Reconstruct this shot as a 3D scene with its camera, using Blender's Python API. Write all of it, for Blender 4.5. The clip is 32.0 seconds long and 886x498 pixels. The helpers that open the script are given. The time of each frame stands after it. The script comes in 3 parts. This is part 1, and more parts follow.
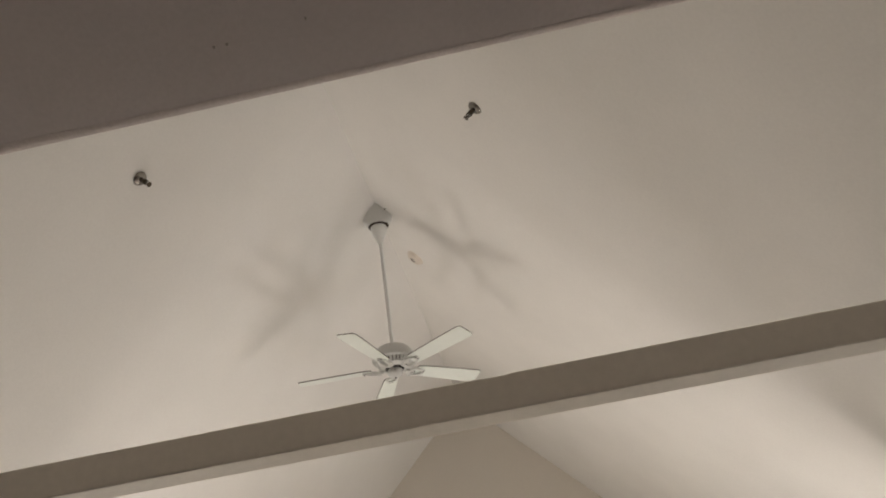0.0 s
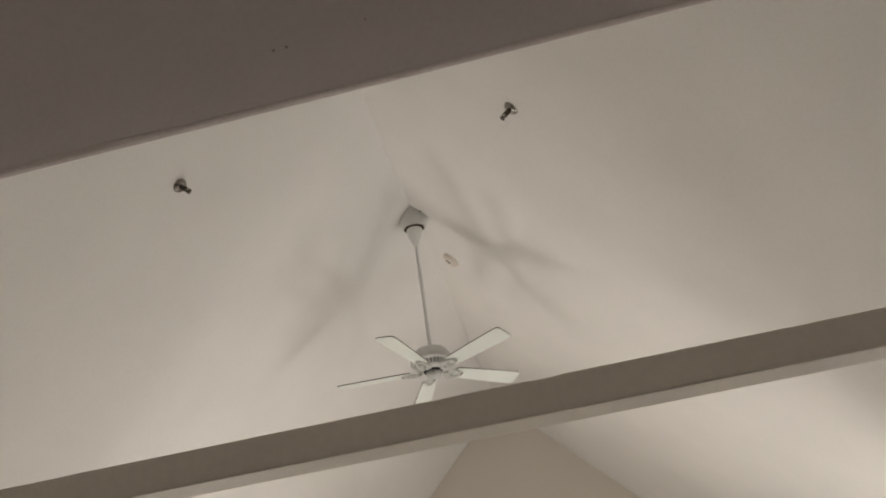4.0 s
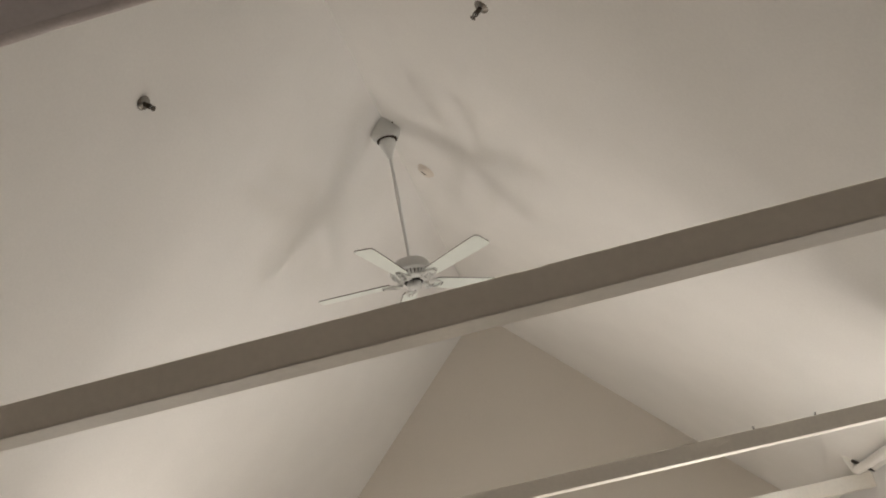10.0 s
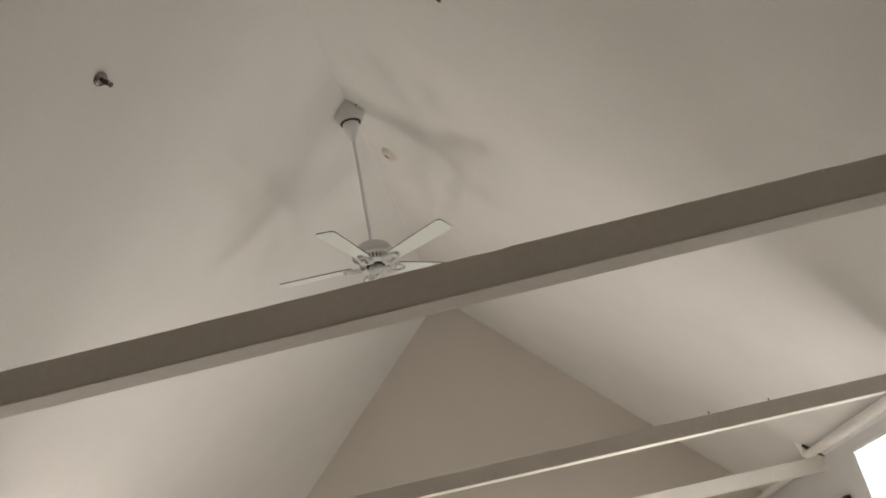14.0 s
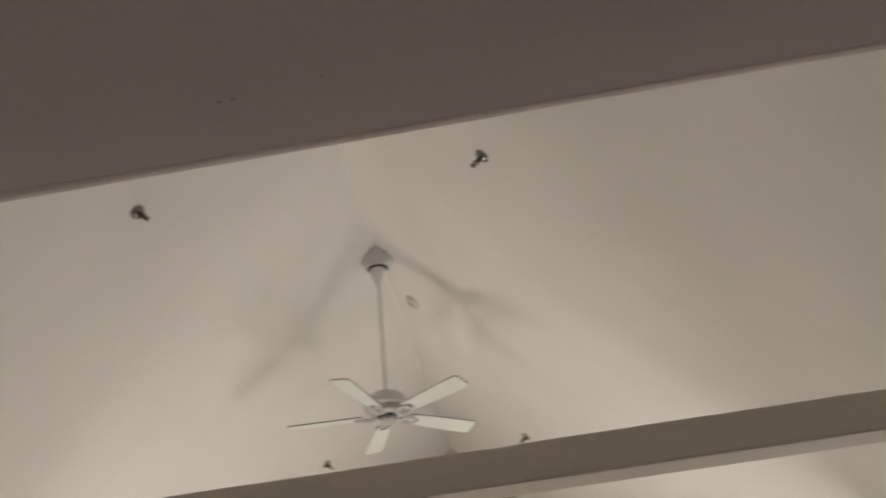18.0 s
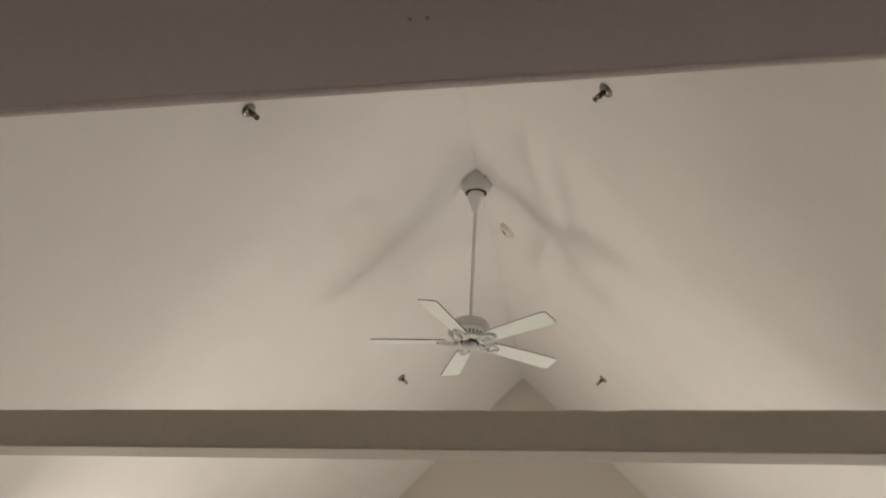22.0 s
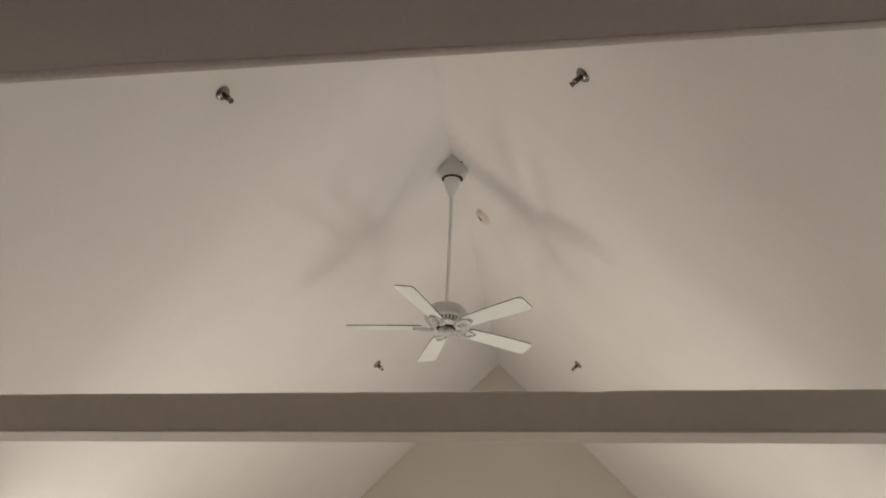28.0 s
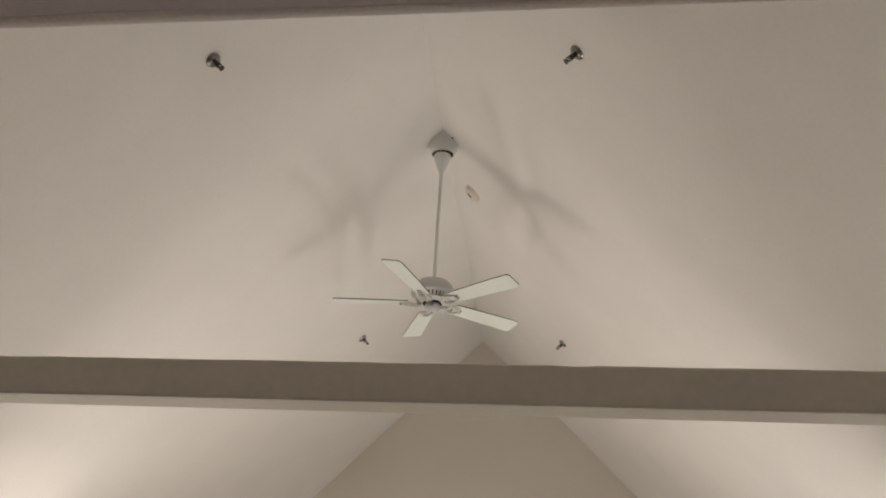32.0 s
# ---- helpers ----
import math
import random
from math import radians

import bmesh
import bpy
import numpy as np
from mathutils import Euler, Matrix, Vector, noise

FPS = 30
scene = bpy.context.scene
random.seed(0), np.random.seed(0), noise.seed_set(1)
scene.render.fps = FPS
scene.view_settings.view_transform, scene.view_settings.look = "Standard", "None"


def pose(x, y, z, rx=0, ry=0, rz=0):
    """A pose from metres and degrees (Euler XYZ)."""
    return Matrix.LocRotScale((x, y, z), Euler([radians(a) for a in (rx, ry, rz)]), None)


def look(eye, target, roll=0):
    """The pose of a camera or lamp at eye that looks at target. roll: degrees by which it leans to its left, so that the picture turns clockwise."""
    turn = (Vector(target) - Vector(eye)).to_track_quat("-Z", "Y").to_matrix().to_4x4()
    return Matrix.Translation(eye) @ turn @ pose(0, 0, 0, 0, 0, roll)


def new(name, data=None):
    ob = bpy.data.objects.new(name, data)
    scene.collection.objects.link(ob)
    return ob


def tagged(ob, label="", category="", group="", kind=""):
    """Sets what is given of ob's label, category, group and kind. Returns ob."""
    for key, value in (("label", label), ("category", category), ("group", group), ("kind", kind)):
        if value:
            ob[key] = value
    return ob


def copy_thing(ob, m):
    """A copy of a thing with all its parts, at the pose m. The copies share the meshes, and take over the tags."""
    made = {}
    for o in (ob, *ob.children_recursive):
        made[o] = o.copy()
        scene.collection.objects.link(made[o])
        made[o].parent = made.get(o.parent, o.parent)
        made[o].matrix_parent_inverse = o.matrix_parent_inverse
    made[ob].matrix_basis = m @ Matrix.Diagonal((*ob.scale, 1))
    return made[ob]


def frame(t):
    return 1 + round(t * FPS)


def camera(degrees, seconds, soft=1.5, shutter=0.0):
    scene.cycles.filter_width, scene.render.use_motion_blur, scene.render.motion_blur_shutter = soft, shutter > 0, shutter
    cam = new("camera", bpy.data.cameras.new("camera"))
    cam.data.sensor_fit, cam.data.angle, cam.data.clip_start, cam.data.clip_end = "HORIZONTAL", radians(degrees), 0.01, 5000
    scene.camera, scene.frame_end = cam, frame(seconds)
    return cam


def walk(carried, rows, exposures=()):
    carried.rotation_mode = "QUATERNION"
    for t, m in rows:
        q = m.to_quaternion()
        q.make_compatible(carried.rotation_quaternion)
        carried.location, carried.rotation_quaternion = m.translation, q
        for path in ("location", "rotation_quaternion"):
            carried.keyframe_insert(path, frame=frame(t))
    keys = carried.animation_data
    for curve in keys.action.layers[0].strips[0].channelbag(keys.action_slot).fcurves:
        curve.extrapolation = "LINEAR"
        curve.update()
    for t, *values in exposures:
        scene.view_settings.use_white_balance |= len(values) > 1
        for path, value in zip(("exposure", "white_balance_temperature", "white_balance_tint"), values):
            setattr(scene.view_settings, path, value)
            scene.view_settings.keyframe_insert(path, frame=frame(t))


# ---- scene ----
# A gabled room seen from under the flat ceiling of the room beside it.
# x runs across the ridge, y along it, z is up; the floor is at 0.

# ---- camera ----
cam = camera(56.63, 32.0, soft=1.9, shutter=0.6)
ROWS = [
    (0, 0.906, -5.233, 1.788, 121.94, 7.82, 9.65),
    (0.5, 0.915, -5.230, 1.789, 122.96, 7.80, 8.77),
    (1, 0.922, -5.224, 1.791, 124.07, 7.46, 6.80),
    (1.5, 0.922, -5.231, 1.792, 123.81, 8.06, 5.86),
    (2, 0.930, -5.235, 1.791, 124.07, 8.16, 7.02),
    (2.5, 0.909, -5.235, 1.796, 124.51, 7.63, 7.14),
    (3, 0.892, -5.235, 1.802, 123.84, 7.83, 7.61),
    (3.5, 0.882, -5.233, 1.800, 123.04, 7.56, 9.84),
    (5.5, 0.844, -5.213, 1.791, 120.85, 8.85, 16.57),
    (6, 0.837, -5.208, 1.788, 120.16, 9.17, 17.58),
    (6.5, 0.839, -5.197, 1.785, 119.05, 9.34, 16.67),
    (7, 0.842, -5.189, 1.781, 117.97, 9.88, 16.41),
    (7.5, 0.840, -5.182, 1.780, 116.99, 10.22, 15.38),
    (8, 0.842, -5.171, 1.780, 116.42, 10.25, 13.82),
    (8.5, 0.839, -5.175, 1.776, 116.04, 10.18, 12.74),
    (9, 0.836, -5.176, 1.773, 116.13, 10.27, 12.29),
    (9.5, 0.838, -5.174, 1.773, 116.39, 10.87, 12.21),
    (10, 0.841, -5.175, 1.775, 116.60, 10.65, 11.82),
    (10.5, 0.833, -5.169, 1.770, 116.38, 10.46, 11.16),
    (11, 0.827, -5.163, 1.769, 115.52, 10.17, 10.33),
    (11.5, 0.825, -5.163, 1.766, 114.71, 10.12, 9.31),
    (12, 0.821, -5.163, 1.762, 114.43, 10.50, 8.75),
    (12.5, 0.823, -5.159, 1.764, 114.38, 10.74, 8.71),
    (13, 0.819, -5.156, 1.765, 114.48, 10.84, 8.66),
    (13.5, 0.833, -5.157, 1.766, 114.75, 10.97, 8.64),
    (14, 0.839, -5.160, 1.768, 115.13, 11.10, 9.11),
    (14.5, 0.865, -5.148, 1.770, 115.18, 10.97, 9.87),
    (16.5, 0.843, -5.168, 1.781, 116.86, 10.48, 8.66),
    (16.6, 0.841, -5.161, 1.798, 117.79, 10.43, 8.65),
    (16.8, 0.839, -5.156, 1.835, 121.16, 9.74, 7.93),
    (17, 0.834, -5.148, 1.862, 122.73, 8.73, 7.02),
    (17.2, 0.850, -5.148, 1.869, 122.65, 7.18, 5.71),
    (17.3, 0.856, -5.160, 1.870, 122.40, 6.69, 5.34),
    (17.5, 0.871, -5.150, 1.867, 122.36, 6.76, 5.65),
    (17.7, 0.875, -5.172, 1.877, 123.03, 6.90, 6.05),
    (17.8, 0.879, -5.164, 1.885, 123.90, 6.84, 6.13),
    (18, 0.884, -5.180, 1.878, 124.54, 5.82, 8.07),
    (18.2, 0.869, -5.168, 1.902, 124.46, 6.34, 11.93),
    (18.3, 0.862, -5.159, 1.912, 124.23, 6.92, 13.45),
    (18.5, 0.845, -5.148, 1.935, 122.92, 7.16, 13.44),
    (18.7, 0.829, -5.128, 1.961, 120.77, 4.35, 10.04),
    (18.8, 0.821, -5.112, 1.979, 119.77, 2.83, 7.46),
    (19, 0.807, -5.093, 1.992, 119.33, -0.80, 2.73),
    (19.2, 0.803, -5.094, 2.000, 120.47, -2.47, 0.61),
    (19.3, 0.803, -5.093, 2.001, 121.14, -2.93, -0.05),
    (19.5, 0.799, -5.102, 1.993, 121.62, -4.07, -0.60),
    (19.7, 0.796, -5.103, 1.989, 121.29, -6.31, 1.02),
    (19.8, 0.796, -5.106, 1.994, 121.01, -7.51, 3.10),
    (20, 0.792, -5.114, 1.993, 120.61, -9.39, 4.65),
    (20.2, 0.790, -5.119, 1.995, 122.17, -8.00, 2.00),
    (20.3, 0.790, -5.123, 1.997, 122.36, -6.82, 1.79),
    (20.5, 0.788, -5.121, 1.994, 122.49, -5.42, 4.03),
    (20.7, 0.785, -5.135, 2.002, 121.55, -4.72, 6.86),
    (20.8, 0.783, -5.135, 1.998, 121.41, -4.80, 7.60),
    (21, 0.780, -5.131, 1.999, 121.56, -4.78, 8.12),
    (21.2, 0.781, -5.133, 2.000, 121.37, -4.74, 8.09),
    (21.5, 0.784, -5.123, 1.988, 121.13, -4.88, 8.44),
    (21.7, 0.785, -5.123, 1.981, 120.26, -4.35, 8.78),
    (22, 0.785, -5.114, 1.975, 119.10, -3.17, 9.41),
    (22.2, 0.785, -5.115, 1.979, 118.32, -2.35, 9.56),
    (22.5, 0.788, -5.121, 1.980, 117.84, -0.33, 10.21),
    (22.7, 0.788, -5.113, 1.979, 117.55, 0.86, 10.71),
    (23, 0.792, -5.126, 1.983, 118.29, 1.94, 12.28),
    (23.2, 0.791, -5.126, 1.984, 118.46, 1.50, 12.98),
    (23.5, 0.791, -5.120, 1.978, 119.18, 1.17, 13.12),
    (23.7, 0.791, -5.117, 1.982, 119.48, 0.80, 12.37),
    (24, 0.794, -5.114, 1.975, 120.24, 0.84, 11.30),
    (24.5, 0.787, -5.116, 1.976, 121.23, 1.67, 9.90),
    (25, 0.783, -5.116, 1.978, 120.57, 0.56, 9.55),
    (25.5, 0.778, -5.111, 1.973, 119.65, -0.83, 9.16),
    (26, 0.773, -5.106, 1.970, 118.58, -2.44, 9.10),
    (26.5, 0.772, -5.105, 1.968, 118.12, -2.65, 9.17),
    (28.5, 0.773, -5.094, 1.968, 118.53, -2.21, 7.45),
    (29, 0.773, -5.090, 1.967, 118.88, -2.30, 7.15),
    (29.5, 0.775, -5.097, 1.963, 118.93, -3.07, 7.01),
    (30, 0.778, -5.103, 1.959, 118.77, -3.79, 7.90),
    (30.5, 0.776, -5.101, 1.959, 118.50, -4.19, 8.39),
    (31, 0.778, -5.101, 1.957, 117.94, -4.33, 8.14),
    (31.5, 0.772, -5.094, 1.958, 117.35, -3.78, 7.24),
    (32, 0.766, -5.085, 1.960, 116.84, -3.28, 6.38),
]
EXPOSURES = [(0.0, -0.01, 6650, 11), (3.0, -0.05, 6500, 10), (6.0, 0.01, 6580, 10), (8.0, -0.03, 6590, 10), (10.0, -0.05, 6570, 10), (12.0, -0.20, 6500, 10),
             (14.5, -0.21, 6500, 10), (17.0, -0.19, 6550, 10), (18.0, -0.09, 6700, 11), (19.0, -0.10, 6720, 11), (21.0, -0.06, 6670, 11), (23.0, -0.14, 6740, 11), (25.5, -0.14, 6720, 11),
             (29.0, -0.11, 6740, 12), (32.0, -0.07, 6720, 12)]
walk(cam, [(t, pose(*p)) for t, *p in ROWS], EXPOSURES)

# ---- light ----
RIDGE, TAN = 5.530, 1.023          # ridge height, fall of the slopes
HALF = 3.0                         # half width of the room
FAR, NEAR = 4.405, -4.574          # end gables
FLAT = 2.44                        # the flat ceiling over the camera
EAVE = RIDGE - HALF * TAN
WALL_LAMP = {1: (2.74, -0.02, 1.70), -1: (2.74, 0.26, 1.86)}   # upper bulbs of the lamps on the right and left walls
FLOOR_LAMP = {1: (1.62, -0.22, 1.66), -1: (1.58, 0.26, 1.66)}  # bulbs of the standing uplights
BULB = 0.16                        # radius of their glowing bowls
GLOW_FILL = (1.0, 0.955, 0.905)     # cooler tint of the added downward fill lights
GLOW = {1: (1.0, 0.942, 0.880), -1: (1.0, 0.935, 0.862)}       # the bulbs on the right are a little cooler
AIM = (-1.6, -0.3, 4.0)            # what the upward bulbs are turned towards
AIM_FILL = {1: (1.6, 1.45, 0.0), -1: (1.6, 0.0, 0.0)}       # and the downward fill lights, added for bounce off the floor

world = bpy.data.worlds.new("world")
scene.world = world
world.use_nodes = True
world.node_tree.nodes["Background"].inputs[0].default_value = (0.5, 0.55, 0.6, 1)
world.node_tree.nodes["Background"].inputs[1].default_value = 0.3
WALL_POWER, FLOOR_POWER, FILL_POWER = {1: 37.5, -1: 53.0}, {1: 33.5, -1: 46.0}, {1: 415.0, -1: 480.0}
# The downward spots are added fill: their floor bounce lifts the whole room.
for sign in (1, -1):
    x, y, z = WALL_LAMP[sign]
    for name, eye, aim, power, cone, size in (("wall_bulb", (x, y, z), AIM, WALL_POWER[sign], 178, BULB),
                                              ("floor_bulb", FLOOR_LAMP[sign], AIM, FLOOR_POWER[sign], 178, BULB),
                                              ("down_fill", (x - 0.08, y + 0.15, z - 0.72), AIM_FILL[sign], FILL_POWER[sign], 124, 0.15)):
        bulb = bpy.data.lights.new(name, "SPOT")
        bulb.energy, bulb.shadow_soft_size, bulb.color = power, size, GLOW_FILL if name == "down_fill" else GLOW[sign]
        bulb.spot_size, bulb.spot_blend = radians(cone), 1.0
        new(name, bulb).matrix_world = look((sign * eye[0], eye[1], eye[2]), (sign * aim[0], aim[1], aim[2]))


# ---- materials ----
def material(name, colour, rough=0.6, metal=0.0, vary=0.06, grain=60.0, bump=0.0, blotch=1.3, coat=0.0):
    """A painted or plain surface: a colour that varies at two scales, and a fine relief."""
    m = bpy.data.materials.new(name)
    m.use_nodes = True
    nt = m.node_tree
    bsdf = nt.nodes["Principled BSDF"]
    bsdf.inputs["Roughness"].default_value = rough
    bsdf.inputs["Metallic"].default_value = metal
    bsdf.inputs["Coat Weight"].default_value = coat
    co = nt.nodes.new("ShaderNodeTexCoord")
    big, fine = nt.nodes.new("ShaderNodeTexNoise"), nt.nodes.new("ShaderNodeTexNoise")
    big.inputs["Scale"].default_value, fine.inputs["Scale"].default_value = blotch, grain
    big.inputs["Detail"].default_value = 3
    add = nt.nodes.new("ShaderNodeMath")
    add.operation = "ADD"
    for n, at in ((big, 0), (fine, 1)):
        nt.links.new(co.outputs["Object"], n.inputs["Vector"])
        nt.links.new(n.outputs["Fac"], add.inputs[at])
    ramp = nt.nodes.new("ShaderNodeMapRange")
    ramp.inputs["From Min"].default_value, ramp.inputs["From Max"].default_value = 0.6, 1.4
    ramp.inputs["To Min"].default_value, ramp.inputs["To Max"].default_value = 1 - vary, 1 + vary
    nt.links.new(add.outputs[0], ramp.inputs["Value"])
    mul = nt.nodes.new("ShaderNodeVectorMath")
    mul.operation = "SCALE"
    mul.inputs[0].default_value = colour
    nt.links.new(ramp.outputs[0], mul.inputs["Scale"])
    nt.links.new(mul.outputs[0], bsdf.inputs["Base Color"])
    if bump:
        b = nt.nodes.new("ShaderNodeBump")
        b.inputs["Strength"].default_value, b.inputs["Distance"].default_value = 1.0, bump
        nt.links.new(fine.outputs["Fac"], b.inputs["Height"])
        nt.links.new(b.outputs[0], bsdf.inputs["Normal"])
    return m


PAINT = material("white_ceiling_paint", (0.78, 0.762, 0.735), 0.75, vary=0.035, grain=70, bump=0.0006, blotch=2.4)
WALL = material("wall_paint", (0.62, 0.573, 0.508), 0.7, vary=0.04, grain=95, bump=0.0011, blotch=0.8)
# darker than the slopes: part of the flat ceiling's shade is in this colour
SOFFIT = material("flat_ceiling_shaded_paint", (0.63, 0.577, 0.578), 0.75, vary=0.05, grain=160, bump=0.0003, blotch=1.2)
BEAD = material("greyed_plaster", (0.73, 0.665, 0.65), 0.75, vary=0.12, grain=180, bump=0.0002, blotch=7)
BEAM = material("beam_paint", (0.88, 0.835, 0.76), 0.6, vary=0.05, grain=45, bump=0.0008, blotch=2.2)
RAILP = material("rail_paint", (0.8, 0.77, 0.73), 0.45, vary=0.05, grain=30, bump=0.0006, blotch=3)
ENAMEL = material("white_enamel", (0.74, 0.745, 0.725), 0.3, vary=0.03, grain=40, blotch=4)
HOUSING = material("greyed_enamel", (0.62, 0.62, 0.6), 0.35, vary=0.04, grain=40, blotch=6)
CUP = material("dulled_enamel", (0.50, 0.50, 0.485), 0.4, vary=0.08, grain=40, blotch=9)
BLADE = material("white_blade_laminate", (0.68, 0.71, 0.665), 0.42, vary=0.03, grain=25, blotch=3)
BLADE_EDGE = material("dark_blade_edge", (0.09, 0.07, 0.055), 0.6, vary=0.15, grain=90)
VENT = material("shaded_grey_enamel", (0.16, 0.155, 0.145), 0.6, vary=0.15, grain=60)
IRON = material("white_blade_iron", (0.56, 0.555, 0.53), 0.45, vary=0.15, grain=50)
SLOT = material("brown_gap", (0.06, 0.045, 0.032), 0.8, vary=0.1)
GAP = material("dark_gap", (0.02, 0.018, 0.016), 0.8, vary=0.1)
CHROME = material("chrome", (0.31, 0.295, 0.275), 0.14, 1.0, vary=0.08, grain=120)
BRASS = material("dulled_brass", (0.085, 0.07, 0.055), 0.35, 1.0, vary=0.15, grain=120)
STEEL = material("dark_steel", (0.09, 0.085, 0.08), 0.45, 0.8, vary=0.2, grain=150)
DETECTOR = material("cream_plastic", (0.67, 0.61, 0.54), 0.45, vary=0.05, grain=80)
PLASTIC = material("aged_white_plastic", (0.74, 0.70, 0.63), 0.4, vary=0.04, grain=80)
PAINTED_STEEL = material("thinly_painted_steel", (0.38, 0.345, 0.32), 0.6, vary=0.2, grain=150)
BLACK = material("black_plastic", (0.012, 0.012, 0.013), 0.7, vary=0.15, grain=60)
FLOOR = material("pale_oak_floor", (0.54, 0.50, 0.445), 0.45, vary=0.12, grain=14, blotch=2.5, bump=0.0006)
DARK_FLOOR = material("dark_wood_floor", (0.42, 0.345, 0.29), 0.4, vary=0.2, grain=14, blotch=2.5)
NEXT = material("next_room_paint", (0.74, 0.71, 0.68), 0.7, vary=0.04, grain=95, blotch=0.8)
SIDE = material("pale_side_wall_paint", (0.68, 0.672, 0.662), 0.7, vary=0.05, grain=95, bump=0.0011, blotch=1.1)
PVC = material("white_window_frame", (0.8, 0.8, 0.78), 0.35, vary=0.03)

GLASS = bpy.data.materials.new("window_glass")
GLASS.use_nodes = True
gb = GLASS.node_tree.nodes["Principled BSDF"]
gb.inputs["Transmission Weight"].default_value, gb.inputs["Roughness"].default_value, gb.inputs["IOR"].default_value = 1.0, 0.02, 1.45

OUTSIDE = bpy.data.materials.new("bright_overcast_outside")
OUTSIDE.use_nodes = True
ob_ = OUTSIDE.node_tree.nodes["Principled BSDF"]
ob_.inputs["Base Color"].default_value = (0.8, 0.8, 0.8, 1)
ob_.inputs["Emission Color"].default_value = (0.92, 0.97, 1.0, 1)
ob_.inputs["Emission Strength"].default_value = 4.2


# ---- mesh helpers ----
def box(bm, x0, x1, y0, y1, z0, z1):
    v = [bm.verts.new(p) for p in ((x0, y0, z0), (x1, y0, z0), (x1, y1, z0), (x0, y1, z0),
                                   (x0, y0, z1), (x1, y0, z1), (x1, y1, z1), (x0, y1, z1))]
    for f in ((3, 2, 1, 0), (4, 5, 6, 7), (0, 1, 5, 4), (1, 2, 6, 5), (2, 3, 7, 6), (3, 0, 4, 7)):
        bm.faces.new([v[i] for i in f])
    return v


def prism(bm, profile, axis, a, b):
    """A closed profile of (u, v) swept along an axis from a to b."""
    def at(u, v, w):
        return {"x": (w, u, v), "y": (u, w, v), "z": (u, v, w)}[axis]
    lo, hi = [bm.verts.new(at(u, v, a)) for u, v in profile], [bm.verts.new(at(u, v, b)) for u, v in profile]
    n = len(profile)
    for i in range(n):
        bm.faces.new((lo[i], lo[(i + 1) % n], hi[(i + 1) % n], hi[i]))
    bm.faces.new(lo[::-1]), bm.faces.new(hi)


def lathe(bm, profile, n=40, squash=1.0):
    """A profile of (radius, z) turned round the z axis; ends with radius 0 are closed."""
    rings = []
    for r, z in profile:
        if r < 1e-6:
            rings.append([bm.verts.new((0, 0, z))])
        else:
            rings.append([bm.verts.new((r * math.cos(k * math.tau / n), squash * r * math.sin(k * math.tau / n), z)) for k in range(n)])
    for a, b in zip(rings, rings[1:]):
        for k in range(n):
            j = (k + 1) % n
            if len(a) == 1:
                bm.faces.new((a[0], b[k], b[j]))
            elif len(b) == 1:
                bm.faces.new((a[k], b[0], a[j]))
            else:
                bm.faces.new((a[k], b[k], b[j], a[j]))


def soften(bm, width, segments=2):
    bmesh.ops.recalc_face_normals(bm, faces=bm.faces)
    edges = [e for e in bm.edges if len(e.link_faces) == 2 and e.calc_face_angle(0) > 0.5]
    bmesh.ops.bevel(bm, geom=edges, offset=width, segments=segments, affect="EDGES", clamp_overlap=True)


def mesh(name, bm, mat, smooth=False):
    bmesh.ops.recalc_face_normals(bm, faces=bm.faces)
    me = bpy.data.meshes.new(name)
    bm.to_mesh(me)
    bm.free()
    me.materials.append(mat)
    if smooth:
        me.shade_smooth()
        me.set_sharp_from_angle(angle=radians(40))
    return me


def part(name, bm, mat, parent, label="", smooth=False, at=None):
    ob = new(name, mesh(name, bm, mat, smooth))
    ob.parent = parent
    if at is not None:
        ob.matrix_basis = at
    return tagged(ob, label) if label else ob


def thing(name, label, category, at=(0, 0, 0), group=""):
    ob = new(name)
    ob.location = at
    ob.empty_display_size = 0.1
    return tagged(ob, label, category, group)


def structure(name, bm, mat, label, category, smooth=False):
    return tagged(new(name, mesh(name, bm, mat, smooth)), label, category, kind="structure")


# ---- structure ----
bm = bmesh.new()
box(bm, -HALF - 0.2, HALF + 0.2, NEAR, FAR + 0.2, -0.15, 0)
structure("floor", bm, FLOOR, "pale oak floor of the gabled room", "floor")

bm = bmesh.new()
box(bm, -HALF - 0.2, HALF + 0.2, -9.2, NEAR, -0.15, 0)
structure("floor_next_room", bm, DARK_FLOOR, "dark wooden floor of the next room", "floor")

# sloped ceilings, plaster sheets with slight waves
for sign, name in ((-1, "ceiling_west"), (1, "ceiling_east")):
    bm = bmesh.new()
    nx, ny = 40, 60
    for lift in (0.0, 0.14):
        grid = []
        for i in range(nx + 1):
            col = []
            x = (HALF + 0.2) * (i / nx) ** 2
            for j in range(ny + 1):
                y = NEAR - 0.1 + (FAR - NEAR + 0.2) * j / ny
                w = 0.004 * noise.noise((x * 0.9 * sign + 5, y * 0.7, 3.0)) * min(1, max(0, x) * 3)
                col.append(bm.verts.new((sign * x, y, RIDGE - TAN * x + w + lift)))
            grid.append(col)
        for i in range(nx):
            for j in range(ny):
                bm.faces.new((grid[i][j], grid[i + 1][j], grid[i + 1][j + 1], grid[i][j + 1]))
    structure(name, bm, PAINT, "white painted sloped plaster ceiling rising to the ridge", "ceiling", True)

